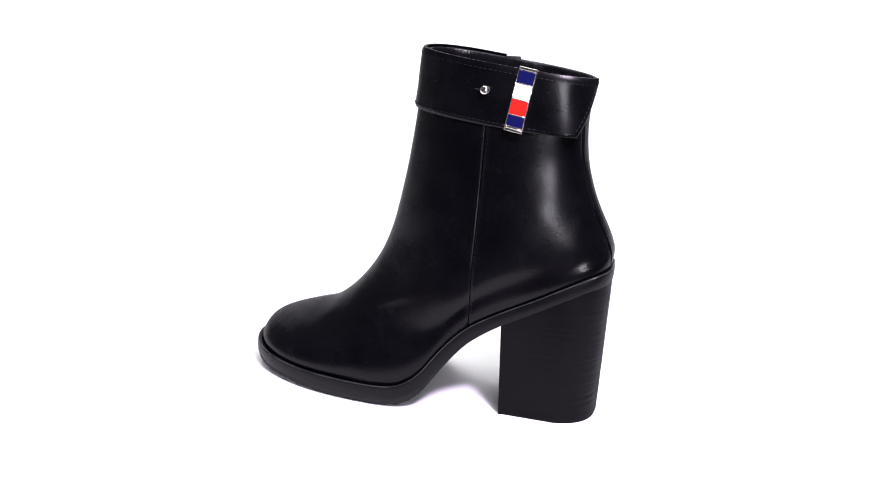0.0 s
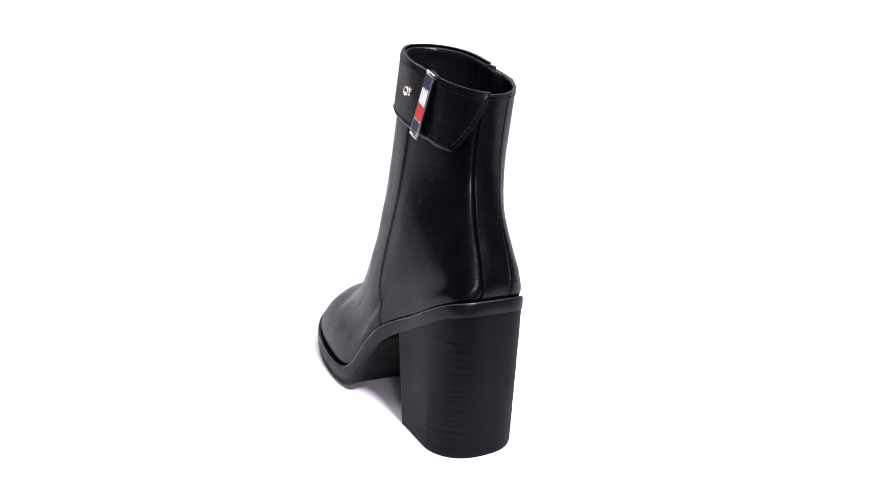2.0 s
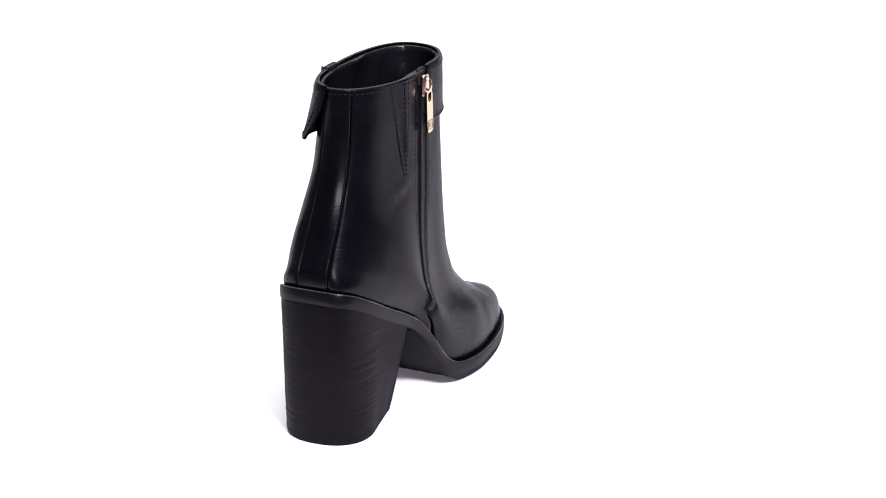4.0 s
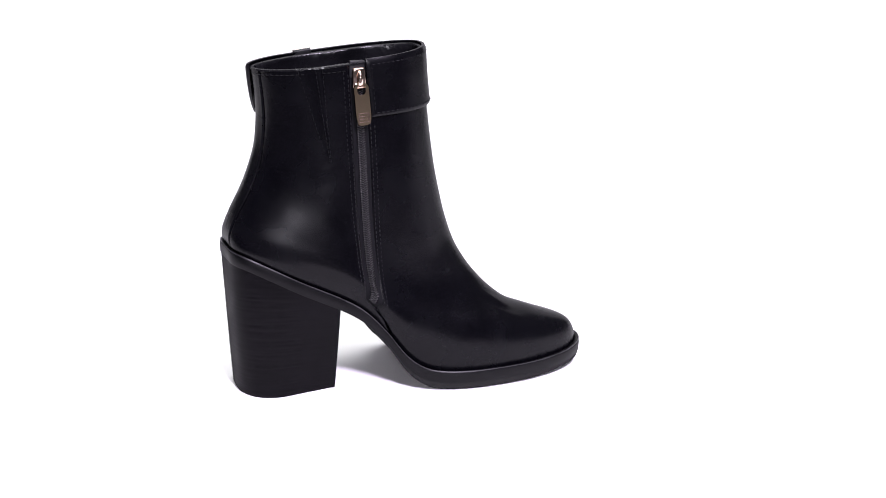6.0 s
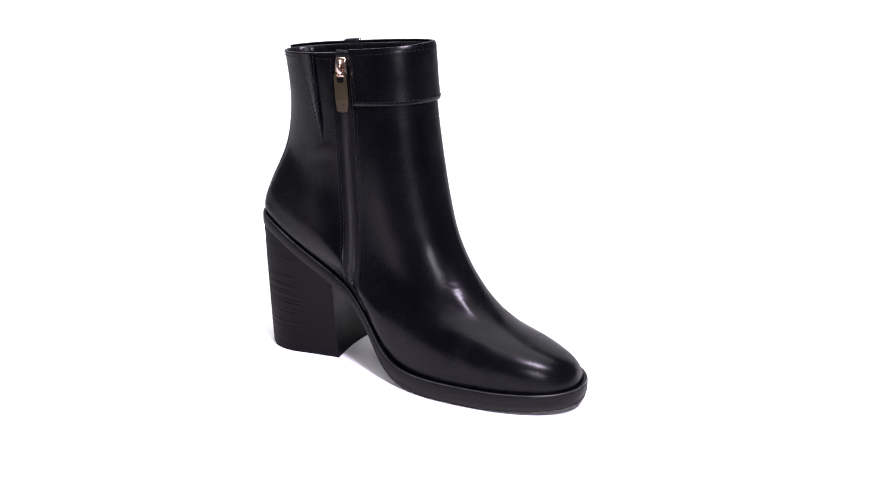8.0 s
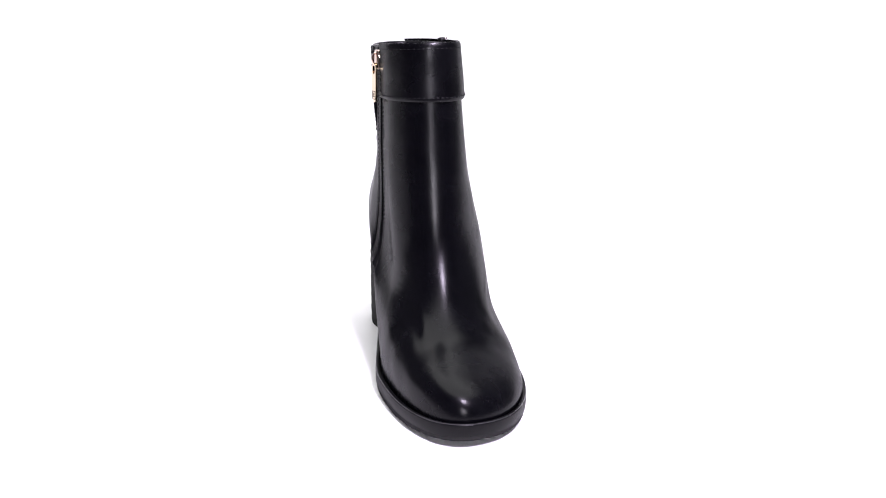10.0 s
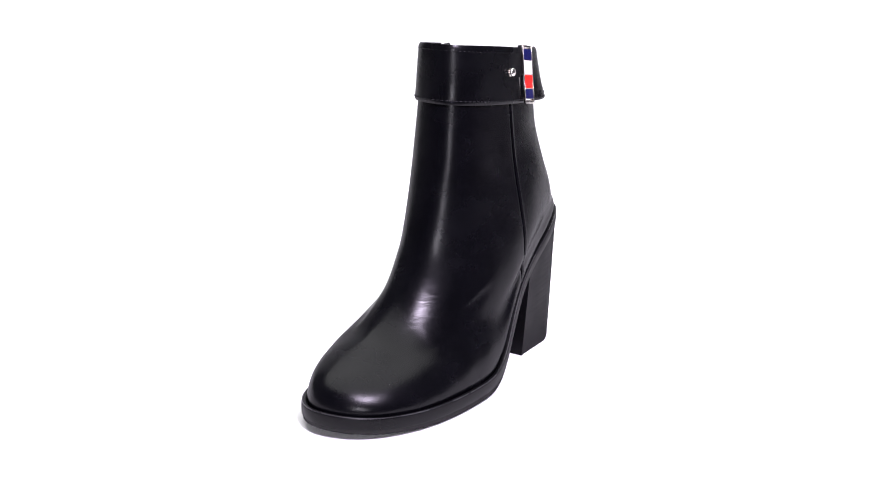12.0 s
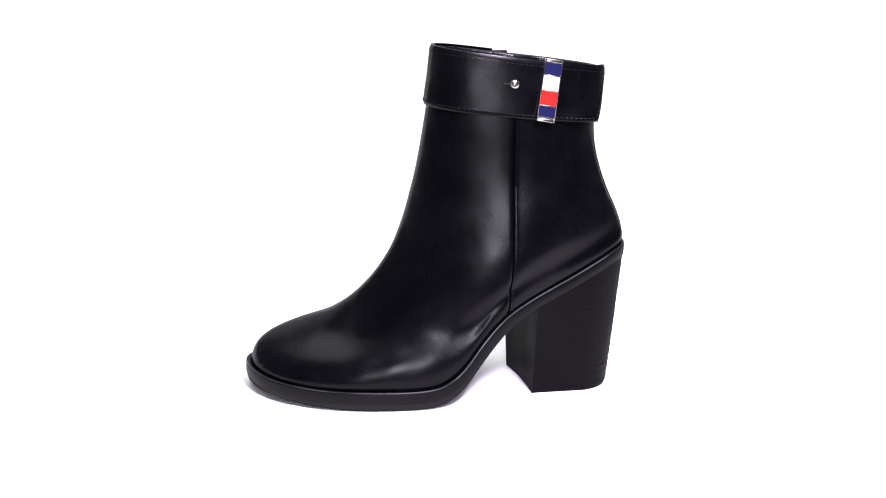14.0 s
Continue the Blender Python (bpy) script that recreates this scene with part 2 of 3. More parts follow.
def flat_ring(v, phi):
    p = {k: f(v) for k, f in FORM.items()}
    s = 0.5 - 0.5 * np.cos(phi)
    wide = np.where(np.sin(phi) >= 0, p["sw"], p["si"])     # where the ring is widest
    eb = p["eb"] - np.where(np.sin(phi) >= 0, 0, 0.28) * np.exp(-((v - 7.3) / 1.9) ** 2)
    rear = (1 - np.abs(np.clip((wide - s) / wide, 0, 1)) ** eb) ** (1 / eb)
    fore = (1 - np.abs(np.clip((s - wide) / (1 - wide), 0, 1)) ** p["ef"]) ** (1 / p["ef"])
    h = np.where(s < wide, rear, fore)
    grow = smooth01((s - 0.18) / 0.42)
    outer, inner = p["lh"] + (p["lb"] - p["lh"]) * grow, p["mh"] + (p["mb"] - p["mh"]) * smooth01((s - 0.26) / 0.38)
    side = np.where(np.sin(phi) >= 0, outer, -inner)
    x = p["xb"] + (p["xf"] - p["xb"]) * s
    y = p["yb"] + (p["yf"] - p["yb"]) * s + side * h
    return x, y, s, p


def skin(v, phi):
    """A point of the upper, in metres."""
    v, phi = np.broadcast_arrays(np.asarray(v, float), np.asarray(phi, float))
    x, y, s, p = flat_ring(v, phi)
    x0, y0, _, p0 = flat_ring(np.zeros_like(v), phi)
    sag = feather_height(x0, y0) - (p0["zb"] + (p0["zf"] - p0["zb"]) * s) - 1.5
    z = p["zb"] + (p["zf"] - p["zb"]) * s + p["ar"] * sag
    z = z - 0.9 * smooth01((v - 8.6) / 2.4) * np.maximum(0, -np.sin(phi)) ** 1.5   # the top line dips on the inner side
    return np.stack([x, y, z], -1) / 1000


def skin_normal(v, phi):
    e = 1e-3
    dv = skin(np.clip(v + 0.02, 0, 11), phi) - skin(np.clip(v - 0.02, 0, 11), phi)
    dp = skin(v, phi + e) - skin(v, phi - e)
    n = np.cross(dv, dp)
    n /= np.linalg.norm(n, axis=-1, keepdims=True) + 1e-12
    mid = np.array([-0.03, 0.015, 0])
    out = skin(v, phi) - mid
    out[..., 2] = 0.3 * np.maximum(out[..., 2] - 0.05, 0) * (np.asarray(v) < 7)
    return np.where((n * out).sum(-1, keepdims=True) < 0, -n, n)


def angle_where(v, low, high, test):
    """The angle on ring v between low and high at which test(x, y, z) in mm changes sign."""
    phi = np.linspace(low, high, 500)
    g = test(*(skin(np.full_like(phi, v), phi).T * 1000))
    k = np.nonzero(g[:-1] * g[1:] <= 0)[0]
    if not len(k):
        return phi[np.argmin(np.abs(g))]
    k = k[0]
    return phi[k] + (phi[k + 1] - phi[k]) * g[k] / (g[k] - g[k + 1] + 1e-12)


def line(x0, z0, x1, z1):
    return lambda z: x0 + (x1 - x0) * (z - z0) / (z1 - z0)


OUTER_SEAM = line(-44.5, 178, -41.0, 57)
ZIP_LINE = curve((30, 50, 58, 100, 206), (-27, -35.5, -40.6, -44.3, -51.2))
ZIP_HALF = curve((40, 57, 63, 215), (0.25, 0.3, 4.4, 4.4))
TAU = 2 * math.pi
V_ROWS = np.concatenate([np.linspace(0, 1, 12)[:-1], np.linspace(1, 11, 100)])
A_OUTER = np.array([angle_where(v, 0.2, math.pi - 0.2, lambda x, y, z: x - OUTER_SEAM(z)) for v in V_ROWS])
A_ZIP_F = np.array([angle_where(v, math.pi + 0.2, TAU - 0.2, lambda x, y, z: x - ZIP_LINE(z) - ZIP_HALF(z)) for v in V_ROWS])
A_ZIP_B = np.array([angle_where(v, math.pi + 0.2, TAU - 0.2, lambda x, y, z: x - ZIP_LINE(z) + ZIP_HALF(z)) for v in V_ROWS])
STRIP_O, STRIP_I = line(30, 170, 36.8, 92), line(12.3, 200, 18.6, 98)
A_STRIP_O = np.array([angle_where(v, 0.01, 1.3, lambda x, y, z: y - STRIP_O(z)) for v in V_ROWS])
A_STRIP_I = np.array([angle_where(v, TAU - 1.3, TAU - 0.01, lambda x, y, z: y - STRIP_I(z)) for v in V_ROWS])


def at_row(table, v):
    return np.interp(v, V_ROWS, table)


# Single folds: two ends in mm, half width in mm, height in mm (a hollow where it is below zero).
FOLDS = (((-4, 48, 71), (24, 37, 57), 2.2, 0.45), ((-6, 46, 66), (20, 38, 52), 3.0, -0.35),
         ((-61, -8, 148), (-77, -3, 140), 2.6, 0.5), ((-60, -8, 141), (-74, -4, 134), 3.0, -0.4),
         ((57, 36, 30), (57, 20, 41), 6.0, -0.45), ((44, 34, 41), (40, 18, 54), 5.0, 0.5),
         ((28, -13, 63), (50, -15, 49), 3.0, 0.45), ((34, -17, 54), (58, -20, 40), 3.5, -0.4),
         ((-113, 33, 112), (-106, 44, 104), 4.0, -0.5), ((-108, 38, 130), (-100, 44, 118), 4.0, 0.4))


def folds(p):
    """Height of the folds at points p (metres)."""
    out = np.zeros(p.shape[:-1])
    for a, b, wide, high in FOLDS:
        a, b = np.array(a, float), np.array(b, float)
        q = p * 1000 - a
        t = np.clip((q @ (b - a)) / ((b - a) @ (b - a)), 0, 1)
        far = np.linalg.norm(q - t[..., None] * (b - a), axis=-1)
        out += high / 1000 * np.exp(-(far / wide) ** 2) * (0.35 + 0.65 * np.sin(np.pi * t))
    return out


def leather_waves(p):
    """Soft hollows and flex creases of the worn-in leather, in metres along the normal."""
    out = folds(p)
    for i in np.ndindex(out.shape):
        x, y, z = p[i]
        soft = noise.noise((x * 28, y * 28, z * 22)) * 0.00045
        flex = math.exp(-((x - 0.045) / 0.028) ** 2) * math.exp(-((z - 0.045) / 0.03) ** 2)
        ankle = math.exp(-((z - 0.088) / 0.03) ** 2) * math.exp(-((x - 0.0) / 0.035) ** 2)
        soft += flex * noise.noise((x * 75 + z * 40, y * 18, z * 40)) * 0.0008
        soft += ankle * noise.noise((x * 25, y * 20, z * 60)) * 0.0004
        soft += noise.noise((x * 70, y * 70, z * 55 + 7)) * 0.00013
        out[i] += soft
    return out


def upper_panel(name, left, right, cols, lift_left, lift_right, material, parent, label="", base=0.0):
    """A panel of the upper between two seams (angles, row by row); its edges dip or stand proud by lift, in metres."""
    t = np.linspace(0, 1, cols)
    t = 0.5 * t + 0.5 * smooth01(t)
    phi = left[:, None] + (right - left)[:, None] * t[None, :]
    v = np.repeat(V_ROWS[:, None], cols, 1)
    p, n = skin(v, phi), skin_normal(v, phi)
    step = np.linalg.norm(np.diff(p, axis=1), axis=2)
    run = np.concatenate([np.zeros((len(p), 1)), np.cumsum(step, 1)], 1)
    back = run[:, -1:] - run
    dip = lift_left * np.exp(-(run / 0.0016) ** 2) + lift_right * np.exp(-(back / 0.0016) ** 2)
    edge = -0.0008 * (np.exp(-(run / 0.0005) ** 2) + np.exp(-(back / 0.0005) ** 2))
    p = p + n * (base + dip + edge + leather_waves(p))[..., None]
    inner = p - n * 0.0014
    return shell(name, p, inner, material, parent, label)


def stitches(name, path, normal, parent, pitch=0.0030, size=0.0021, radius=0.00024, material=None):
    """One line of thread: short rounded stitches along a path of points, with a normal at each."""
    run = np.concatenate([[0], np.cumsum(np.linalg.norm(np.diff(path, axis=0), axis=1))])
    verts, faces = [], []
    d = pitch / 2
    while d < run[-1] - pitch / 2:
        a = np.array([np.interp(d - size / 2, run, path[:, k]) for k in range(3)])
        b = np.array([np.interp(d + size / 2, run, path[:, k]) for k in range(3)])
        nn = np.array([np.interp(d, run, normal[:, k]) for k in range(3)])
        nn /= np.linalg.norm(nn) + 1e-12
        ax = (b - a) / (np.linalg.norm(b - a) + 1e-12)
        sd = np.cross(ax, nn)
        k0 = len(verts)
        for f, w in ((0, 0.35), (0.2, 1), (0.8, 1), (1, 0.35)):
            c = a + (b - a) * f + nn * radius * (0.5 if 0 < f < 1 else -0.2)
            for q in range(5):
                an = TAU * q / 5
                verts.append(c + (sd * math.cos(an) + nn * math.sin(an)) * radius * w)
        faces += grid_faces(4, 5, k0, True) + [tuple(k0 + q for q in range(4, -1, -1)), tuple(k0 + 15 + q for q in range(5))]
        d += pitch
    ob = mesh_object(name, verts, faces, material or THREAD, parent)
    return ob


def on_skin(v, phi, off=0.0):
    v, phi = np.asarray(v, float), np.asarray(phi, float)
    n = skin_normal(v, phi)
    return skin(v, phi) + n * off, n


def on_leather(v, phi, off=0.0):
    p, n = on_skin(v, phi)
    return p + n * (off + leather_waves(p))[..., None], n


def row_at_height(phi, z, low=7.0, high=11.0):
    """The ring value at which the skin at this angle reaches the height z (metres)."""
    for _ in range(40):
        mid = (low + high) / 2
        low, high = (mid, high) if skin(mid, phi)[2] < z else (low, mid)
    return (low + high) / 2


boot = new("ankle_boot")
tagged(boot, "black leather ankle boot with block heel and striped metal badge", "boot")


# ---- upper ----
def build_upper():
    upper = [upper_panel("vamp", A_OUTER, A_ZIP_F, 120, -0.0004, -0.0003, LEATHER, boot, "smooth black leather front of the boot"),
             upper_panel("outer_quarter", A_STRIP_O, A_OUTER, 48, -0.0003, 0.0005, LEATHER, boot, "smooth black leather outer side"),
             upper_panel("back_strip", A_STRIP_I - TAU, A_STRIP_O, 26, 0.0003, 0.0003, LEATHER, boot, "glossy black leather strip down the heel"),
             upper_panel("inner_quarter", A_ZIP_B, A_STRIP_I, 48, -0.0003, -0.0003, LEATHER, boot, "smooth black leather inner side")]
    rows = V_ROWS[(V_ROWS > 1.2)]
    # stitching beside the seams
    for table, shift, off, top in ((A_OUTER, -0.055, 0.0003, 9.6), (A_STRIP_O, 0.0, 0.0001, 9.6), (A_STRIP_I, 0.0, 0.0001, 11)):
        r = rows[rows < top]
        target = upper[1] if table is A_OUTER else upper[2]
        ph = at_row(table, r)
        p0 = skin(r, ph)
        p1 = skin(r, ph + 0.01)
        mm = 0.01 / (np.linalg.norm(p1 - p0, axis=1) * 1000)
        way = -1.6 if table is A_OUTER else (-1.4 if table is A_STRIP_O else 1.4)
        p, n = on_leather(r, ph + way * mm, off - 0.0004)
        stitches("stitching", p, n, target)
    return upper


VAMP, OUTER_QUARTER, BACK_STRIP, INNER_QUARTER = build_upper()


# ---- lining, rim and insole ----
def build_lining():
    cols = 160
    phi = np.linspace(0, TAU, cols, endpoint=False)
    rows = [(11, 0.0003, -0.0008), (11, 0.0002, 0.0001), (11, -0.0003, 0.0004), (11, -0.0011, 0.0004), (11, -0.0017, 0.0), (11, -0.0021, -0.001)]
    rows += [(v, -0.0021, 0) for v in np.linspace(10.9, 6, 40)]
    verts = []
    for v, off, dz in rows:
        vv = np.full(cols, float(v))
        p, n = on_skin(vv, phi)
        n = n * np.array([1, 1, 0])
        n /= np.linalg.norm(n, axis=1, keepdims=True)
        pad = np.exp(-((phi - 1.75) / 0.22) ** 2) + np.exp(-((phi - at_row(A_ZIP_B, 11) - 0.12) / 0.2) ** 2)
        p = p + n * (off - (0.0024 * pad * math.exp(-((11 - v) / 0.9) ** 2) if off < -0.001 else 0))[:, None] if off < -0.001 else p + n * off
        if v < 11:
            for i in range(cols):
                p[i] += n[i] * (0.0007 * noise.noise(p[i] * 60) + 0.0006 * noise.noise((p[i][0] * 260, p[i][1] * 260, p[i][2] * 120)))
        p[:, 2] += dz
        verts += list(p)
    faces = grid_faces(len(rows), cols, 0, True)
    mesh_object("lining", verts, faces, LINING, boot, "black leather lining with a stitched rim")
    # insole across the inside
    p, n = on_skin(np.full(cols, 6.1), phi, -0.003)
    c = p.mean(0)
    verts = list(p) + [c]
    mesh_object("insole", verts, [(i, (i + 1) % cols, cols) for i in range(cols)], LINING, boot)
    # thread under the rim, on the back half
    ph = np.linspace(A_ZIP_B[-1] - TAU + 0.05, 0.2, 90)
    p, n = on_skin(np.full(90, 10.87), ph, 0.0002)
    stitches("stitching", p, n, INNER_QUARTER)


build_lining()


# ---- cuff ----
def cuff_bottom(x):
    return (179.7 + 0.088 * x * 1000) / 1000


def build_cuff():
    cols, rows = 150, 26
    start = at_row(A_ZIP_F, 10.5) - 0.02
    w, u = np.meshgrid(np.linspace(0, 1, rows), np.linspace(0, 1, cols), indexing="ij")   # w: 0 at the top line, 1 at the lower edge
    phi = start + (0.17 + 0.41 * w - start) * u
    goal = cuff_bottom(skin(np.full_like(phi, 10.0), phi)[..., 0])
    low, high = np.full_like(phi, 8.0), np.full_like(phi, 11.0)
    for _ in range(25):
        mid = (low + high) / 2
        under = skin(mid, phi)[..., 2] < goal
        low, high = np.where(under, mid, low), np.where(under, high, mid)
    v = 11 - (11 - low) * w
    p, normal = on_skin(v, phi)
    lift = smooth01((-0.068 - p[..., 0]) / 0.026) * (0.15 + 0.85 * w) * 0.0062
    edge = np.minimum(np.minimum(w, 1 - w) * 0.035, np.minimum(u, 1 - u) * 0.2)
    round_off = -0.0008 * (1 - np.minimum(1, edge / 0.0009)) ** 2
    fold = np.array([0.0022 + 0.0003 * noise.noise(q * 60) for q in p.reshape(-1, 3)]).reshape(rows, cols)
    outer = p + normal * (fold + lift + round_off)[..., None]
    outer[..., 2] += 0.0018 * (1 - w) ** 6
    cuff = shell("cuff", outer, outer - normal * 0.0017, CUFF_LEATHER, boot, "folded black leather cuff strap with a slanted end")
    k = rows - 3
    stitches("stitching", outer[k, 2:-3], normal[k, 2:-3], cuff, radius=0.00036, size=0.0023)
    stitches("stitching", outer[2, 2:-3], normal[2, 2:-3], cuff)
    stitches("stitching", outer[2:k + 1, -4], normal[2:k + 1, -4], cuff, radius=0.00036, size=0.0023)
    stitches("stitching", outer[2:k + 1, 2], normal[2:k + 1, 2], cuff)
    return cuff


CUFF = build_cuff()


# ---- zip ----
def build_zip():
    zip_thing = new("zip")
    zip_thing.parent = boot
    tagged(zip_thing, "black zip with a rose metal pull")
    r = V_ROWS[V_ROWS > 1.0]
    front, rear = at_row(A_ZIP_F, r), at_row(A_ZIP_B, r)
    mid = (front + rear) / 2
    centre, n = on_skin(r, mid, -0.0004)
    keep = centre[:, 2] > 0.0570
    r, front, rear, mid, centre, n = r[keep], front[keep], rear[keep], mid[keep], centre[keep], n[keep]
    t = np.linspace(-0.08, 1.08, 9)
    ph = front[:, None] + (rear - front)[:, None] * t[None, :]
    vv = np.repeat(r[:, None], 9, 1)
    p, nn = on_skin(vv, ph, -0.0007)
    shell("zip_tape", p, p - nn * 0.0005, ZIP_TAPE, zip_thing)
    # teeth: two interlocking rows, each tooth slanted
    run = np.concatenate([[0], np.cumsum(np.linalg.norm(np.diff(centre, axis=0), axis=1))])
    bm = bmesh.new()
    d = 0.0055
    side = 1
    while d < run[-1] - 0.012:
        c = Vector([np.interp(d, run, centre[:, k]) for k in range(3)])
        a = Vector([np.interp(d + 0.001, run, centre[:, k]) for k in range(3)]) - c
        out = Vector([np.interp(d, run, n[:, k]) for k in range(3)]).normalized()
        up = a.normalized()
        across = up.cross(out).normalized()
        m = Matrix((across, up, out)).transposed().to_4x4()
        m.translation = c + across * side * 0.00115 + out * 0.0003
        tooth = slab(0.0029, 0.00085, 0.0011, 0.00022, 1)
        moved(tooth, m @ pose(0, 0, 0, 0, 0, 24 * side))
        me = bpy.data.meshes.new("t")
        tooth.to_mesh(me)
        tooth.free()
        bm.from_mesh(me)
        bpy.data.meshes.remove(me)
        d += 0.00072
        side = -side
    part("zip_teeth", bm, ZIP_TEETH, zip_thing, "two interlocking rows of dark teeth")
    # double rows of thread along both edges
    for table, sign in ((front, -1), (rear, 1)):
        for away in (1.6, 4.2):
            p0, p1 = skin(r, table), skin(r, table + 0.01)
            mm = 0.01 / (np.linalg.norm(p1 - p0, axis=1) * 1000)
            q, qn = on_leather(r, table + sign * away * mm, -0.0001)
            ok = q[:, 2] < (0.174 if sign < 0 else 0.205)
            stitches("stitching", q[ok], qn[ok], zip_thing, 0.0028, 0.0019, 0.00025)
    foot_a, na = on_skin(r[:1].repeat(8), np.linspace(front[0] - 0.05, rear[0] + 0.05, 8), 0.0002)
    stitches("stitching", foot_a, na, zip_thing, 0.0026, 0.0018, 0.00025)
    # slider and pull
    i = int(np.argmin(np.abs(centre[:, 2] - 0.1990)))
    up = Vector(centre[i] - centre[i - 8]).normalized()
    out = Vector(n[i]).normalized()
    across = up.cross(out).normalized()
    m = Matrix((across, up, out)).transposed().to_4x4()
    m.translation = Vector(centre[i]) + out * 0.0018
    body = slab(0.0084, 0.0124, 0.0032, 0.0015, 4)
    for vtx in body.verts:
        vtx.co.x *= 1.02 - 0.14 * max(vtx.co.y, 0) / 0.006
    slider = part("slider", moved(body, m), ROSE, zip_thing, "shiny rose metal slider")
    bridge = bmesh.new()
    for k in range(13):
        a = math.pi * k / 12
        c = Vector((0, 0.0042 * math.cos(a), 0.0012 + 0.0026 * math.sin(a)))
        for q in range(8):
            b = TAU * q / 8
            rad = Vector((math.cos(b) * 0.0014, math.sin(b) * 0.0007 * math.cos(a), math.sin(b) * 0.0007 * math.sin(a)))
            bridge.verts.new(c + rad)
    bridge.verts.ensure_lookup_table()
    for f in grid_faces(13, 8, 0, True):
        bridge.faces.new([bridge.verts[q] for q in f])
    part("bridge", moved(bridge, m), ROSE, slider)
    # the pull: one long plate with a rounded slot that hangs from the bridge
    hang = m @ pose(0, 0, 0.0022, -1, 0, 2)
    top, low, half_wide = -0.0020, -0.0272, 0.0045
    count, eye = 72, Vector((0, -0.0062))
    outer, hole = [], []
    for k in range(count):
        a = TAU * k / count
        c, d = math.cos(a), math.sin(a)
        # the plate's edge seen from the slot's middle: straight sides, round top and softly rounded foot
        low_side = d < 0
        reach = (eye.y - low) if low_side else (top - eye.y)
        power = 7.0 if low_side else 2.3
        radius = (abs(c / half_wide) ** power + abs(d / reach) ** power) ** (-1 / power)
        q = eye + Vector((c, d)) * radius
        q.x *= 1.0 + 0.05 * (top - q.y) / (top - low) - 0.03
        outer.append(q)
        inner_r = (abs(c / 0.0026) ** 2.6 + abs(d / 0.0031) ** 2.6) ** (-1 / 2.6)
        hole.append(eye + Vector((c, d)) * inner_r)
    bm = bmesh.new()
    for zz in (0.00065, -0.00065):
        for q in outer + hole:
            bm.verts.new((q.x, q.y, zz))
    bm.verts.ensure_lookup_table()
    for k in range(count):
        j = (k + 1) % count
        o2, h1, h2 = 2 * count, count, 3 * count
        for f in ((k, j, h1 + j, h1 + k), (o2 + j, o2 + k, h2 + k, h2 + j), (j, k, o2 + k, o2 + j), (h1 + k, h1 + j, h2 + j, h2 + k)):
            bm.faces.new([bm.verts[q] for q in f])
    bmesh.ops.bevel(bm, geom=[e for e in bm.edges if e.calc_face_angle(0) > 1.0], offset=0.0003, segments=2, affect="EDGES")
    pull = part("pull", moved(bm, hang), GOLD, zip_thing, "flat pale gold zip pull with engraved bars")
    for x, y, w, h in ((0, -0.0202, 0.0062, 0.0005), (0, -0.0219, 0.0062, 0.0004), (0, -0.0236, 0.0062, 0.0004), (0, -0.0252, 0.0062, 0.0005),
                       (-0.0030, -0.0227, 0.0005, 0.0050), (0.0030, -0.0227, 0.0005, 0.0050), (-0.0008, -0.0227, 0.0005, 0.0030)):
        part("engraved_bar", moved(slab(w, h, 0.0003, 0.0001, 1), hang @ pose(x, y, 0.00068)), ENGRAVE, pull)
    # soft tab behind the top of the zip
    tab = slab(0.0095, 0.0020, 0.010, 0.0009, 3)
    p, nn = on_skin(11.0, at_row((A_ZIP_B + A_ZIP_F) / 2, 11), -0.0012)
    a = math.degrees(math.atan2(nn[1], nn[0])) - 90
    part("zip_tab", moved(tab, Matrix.Translation(p) @ pose(0, 0, -0.0034, 0, 0, a)), EDGE, zip_thing)


build_zip()


# ---- gusset on the inner side ----
def build_gusset():
    rows, cols = 40, 12
    outer = np.zeros((rows, cols, 3))
    nor = np.zeros((rows, cols, 3))
    fore, rear = line(-72.0, 206, -65.4, 143), line(-85.5, 206, -66.0, 143)
    vs = np.linspace(8.12, 10.98, rows)
    for i, v in enumerate(vs):
        a = angle_where(v, math.pi + 0.3, TAU - 0.2, lambda x, y, z: x - fore(np.clip(z, 143, 210)))
        b = angle_where(v, math.pi + 0.3, TAU - 0.2, lambda x, y, z: x - rear(np.clip(z, 143, 210)))
        t = np.linspace(0, 1, cols)
        p, n = on_skin(np.full(cols, v), a + (b - a) * t)
        hgt = 0.0016 * np.exp(-(t / 0.5) ** 2) * smooth01((v - 8.12) / 1.0) + 0.0002 - 0.0006 * (t < 0.02)
        outer[i], nor[i] = p + n * hgt[:, None], n
    g = shell("gusset", outer, outer - nor * 0.0014, LEATHER, boot, "narrow folded leather gusset beside the zip")
    stitches("stitching", outer[:, 0] + nor[:, 0] * 0.0002, nor[:, 0], g, 0.0028, 0.0019, 0.00025)
    stitches("stitching", outer[:, 3] + nor[:, 3] * 0.0001, nor[:, 3], g, 0.0028, 0.0019, 0.00025)
    stitches("stitching", outer[4:, -1] + nor[4:, -1] * 0.0003, nor[4:, -1], g, 0.0028, 0.0016, 0.0002)


build_gusset()


# ---- sole ----
SOLE_N = 220
SOLE_PHI = np.linspace(0, TAU, SOLE_N, endpoint=False)


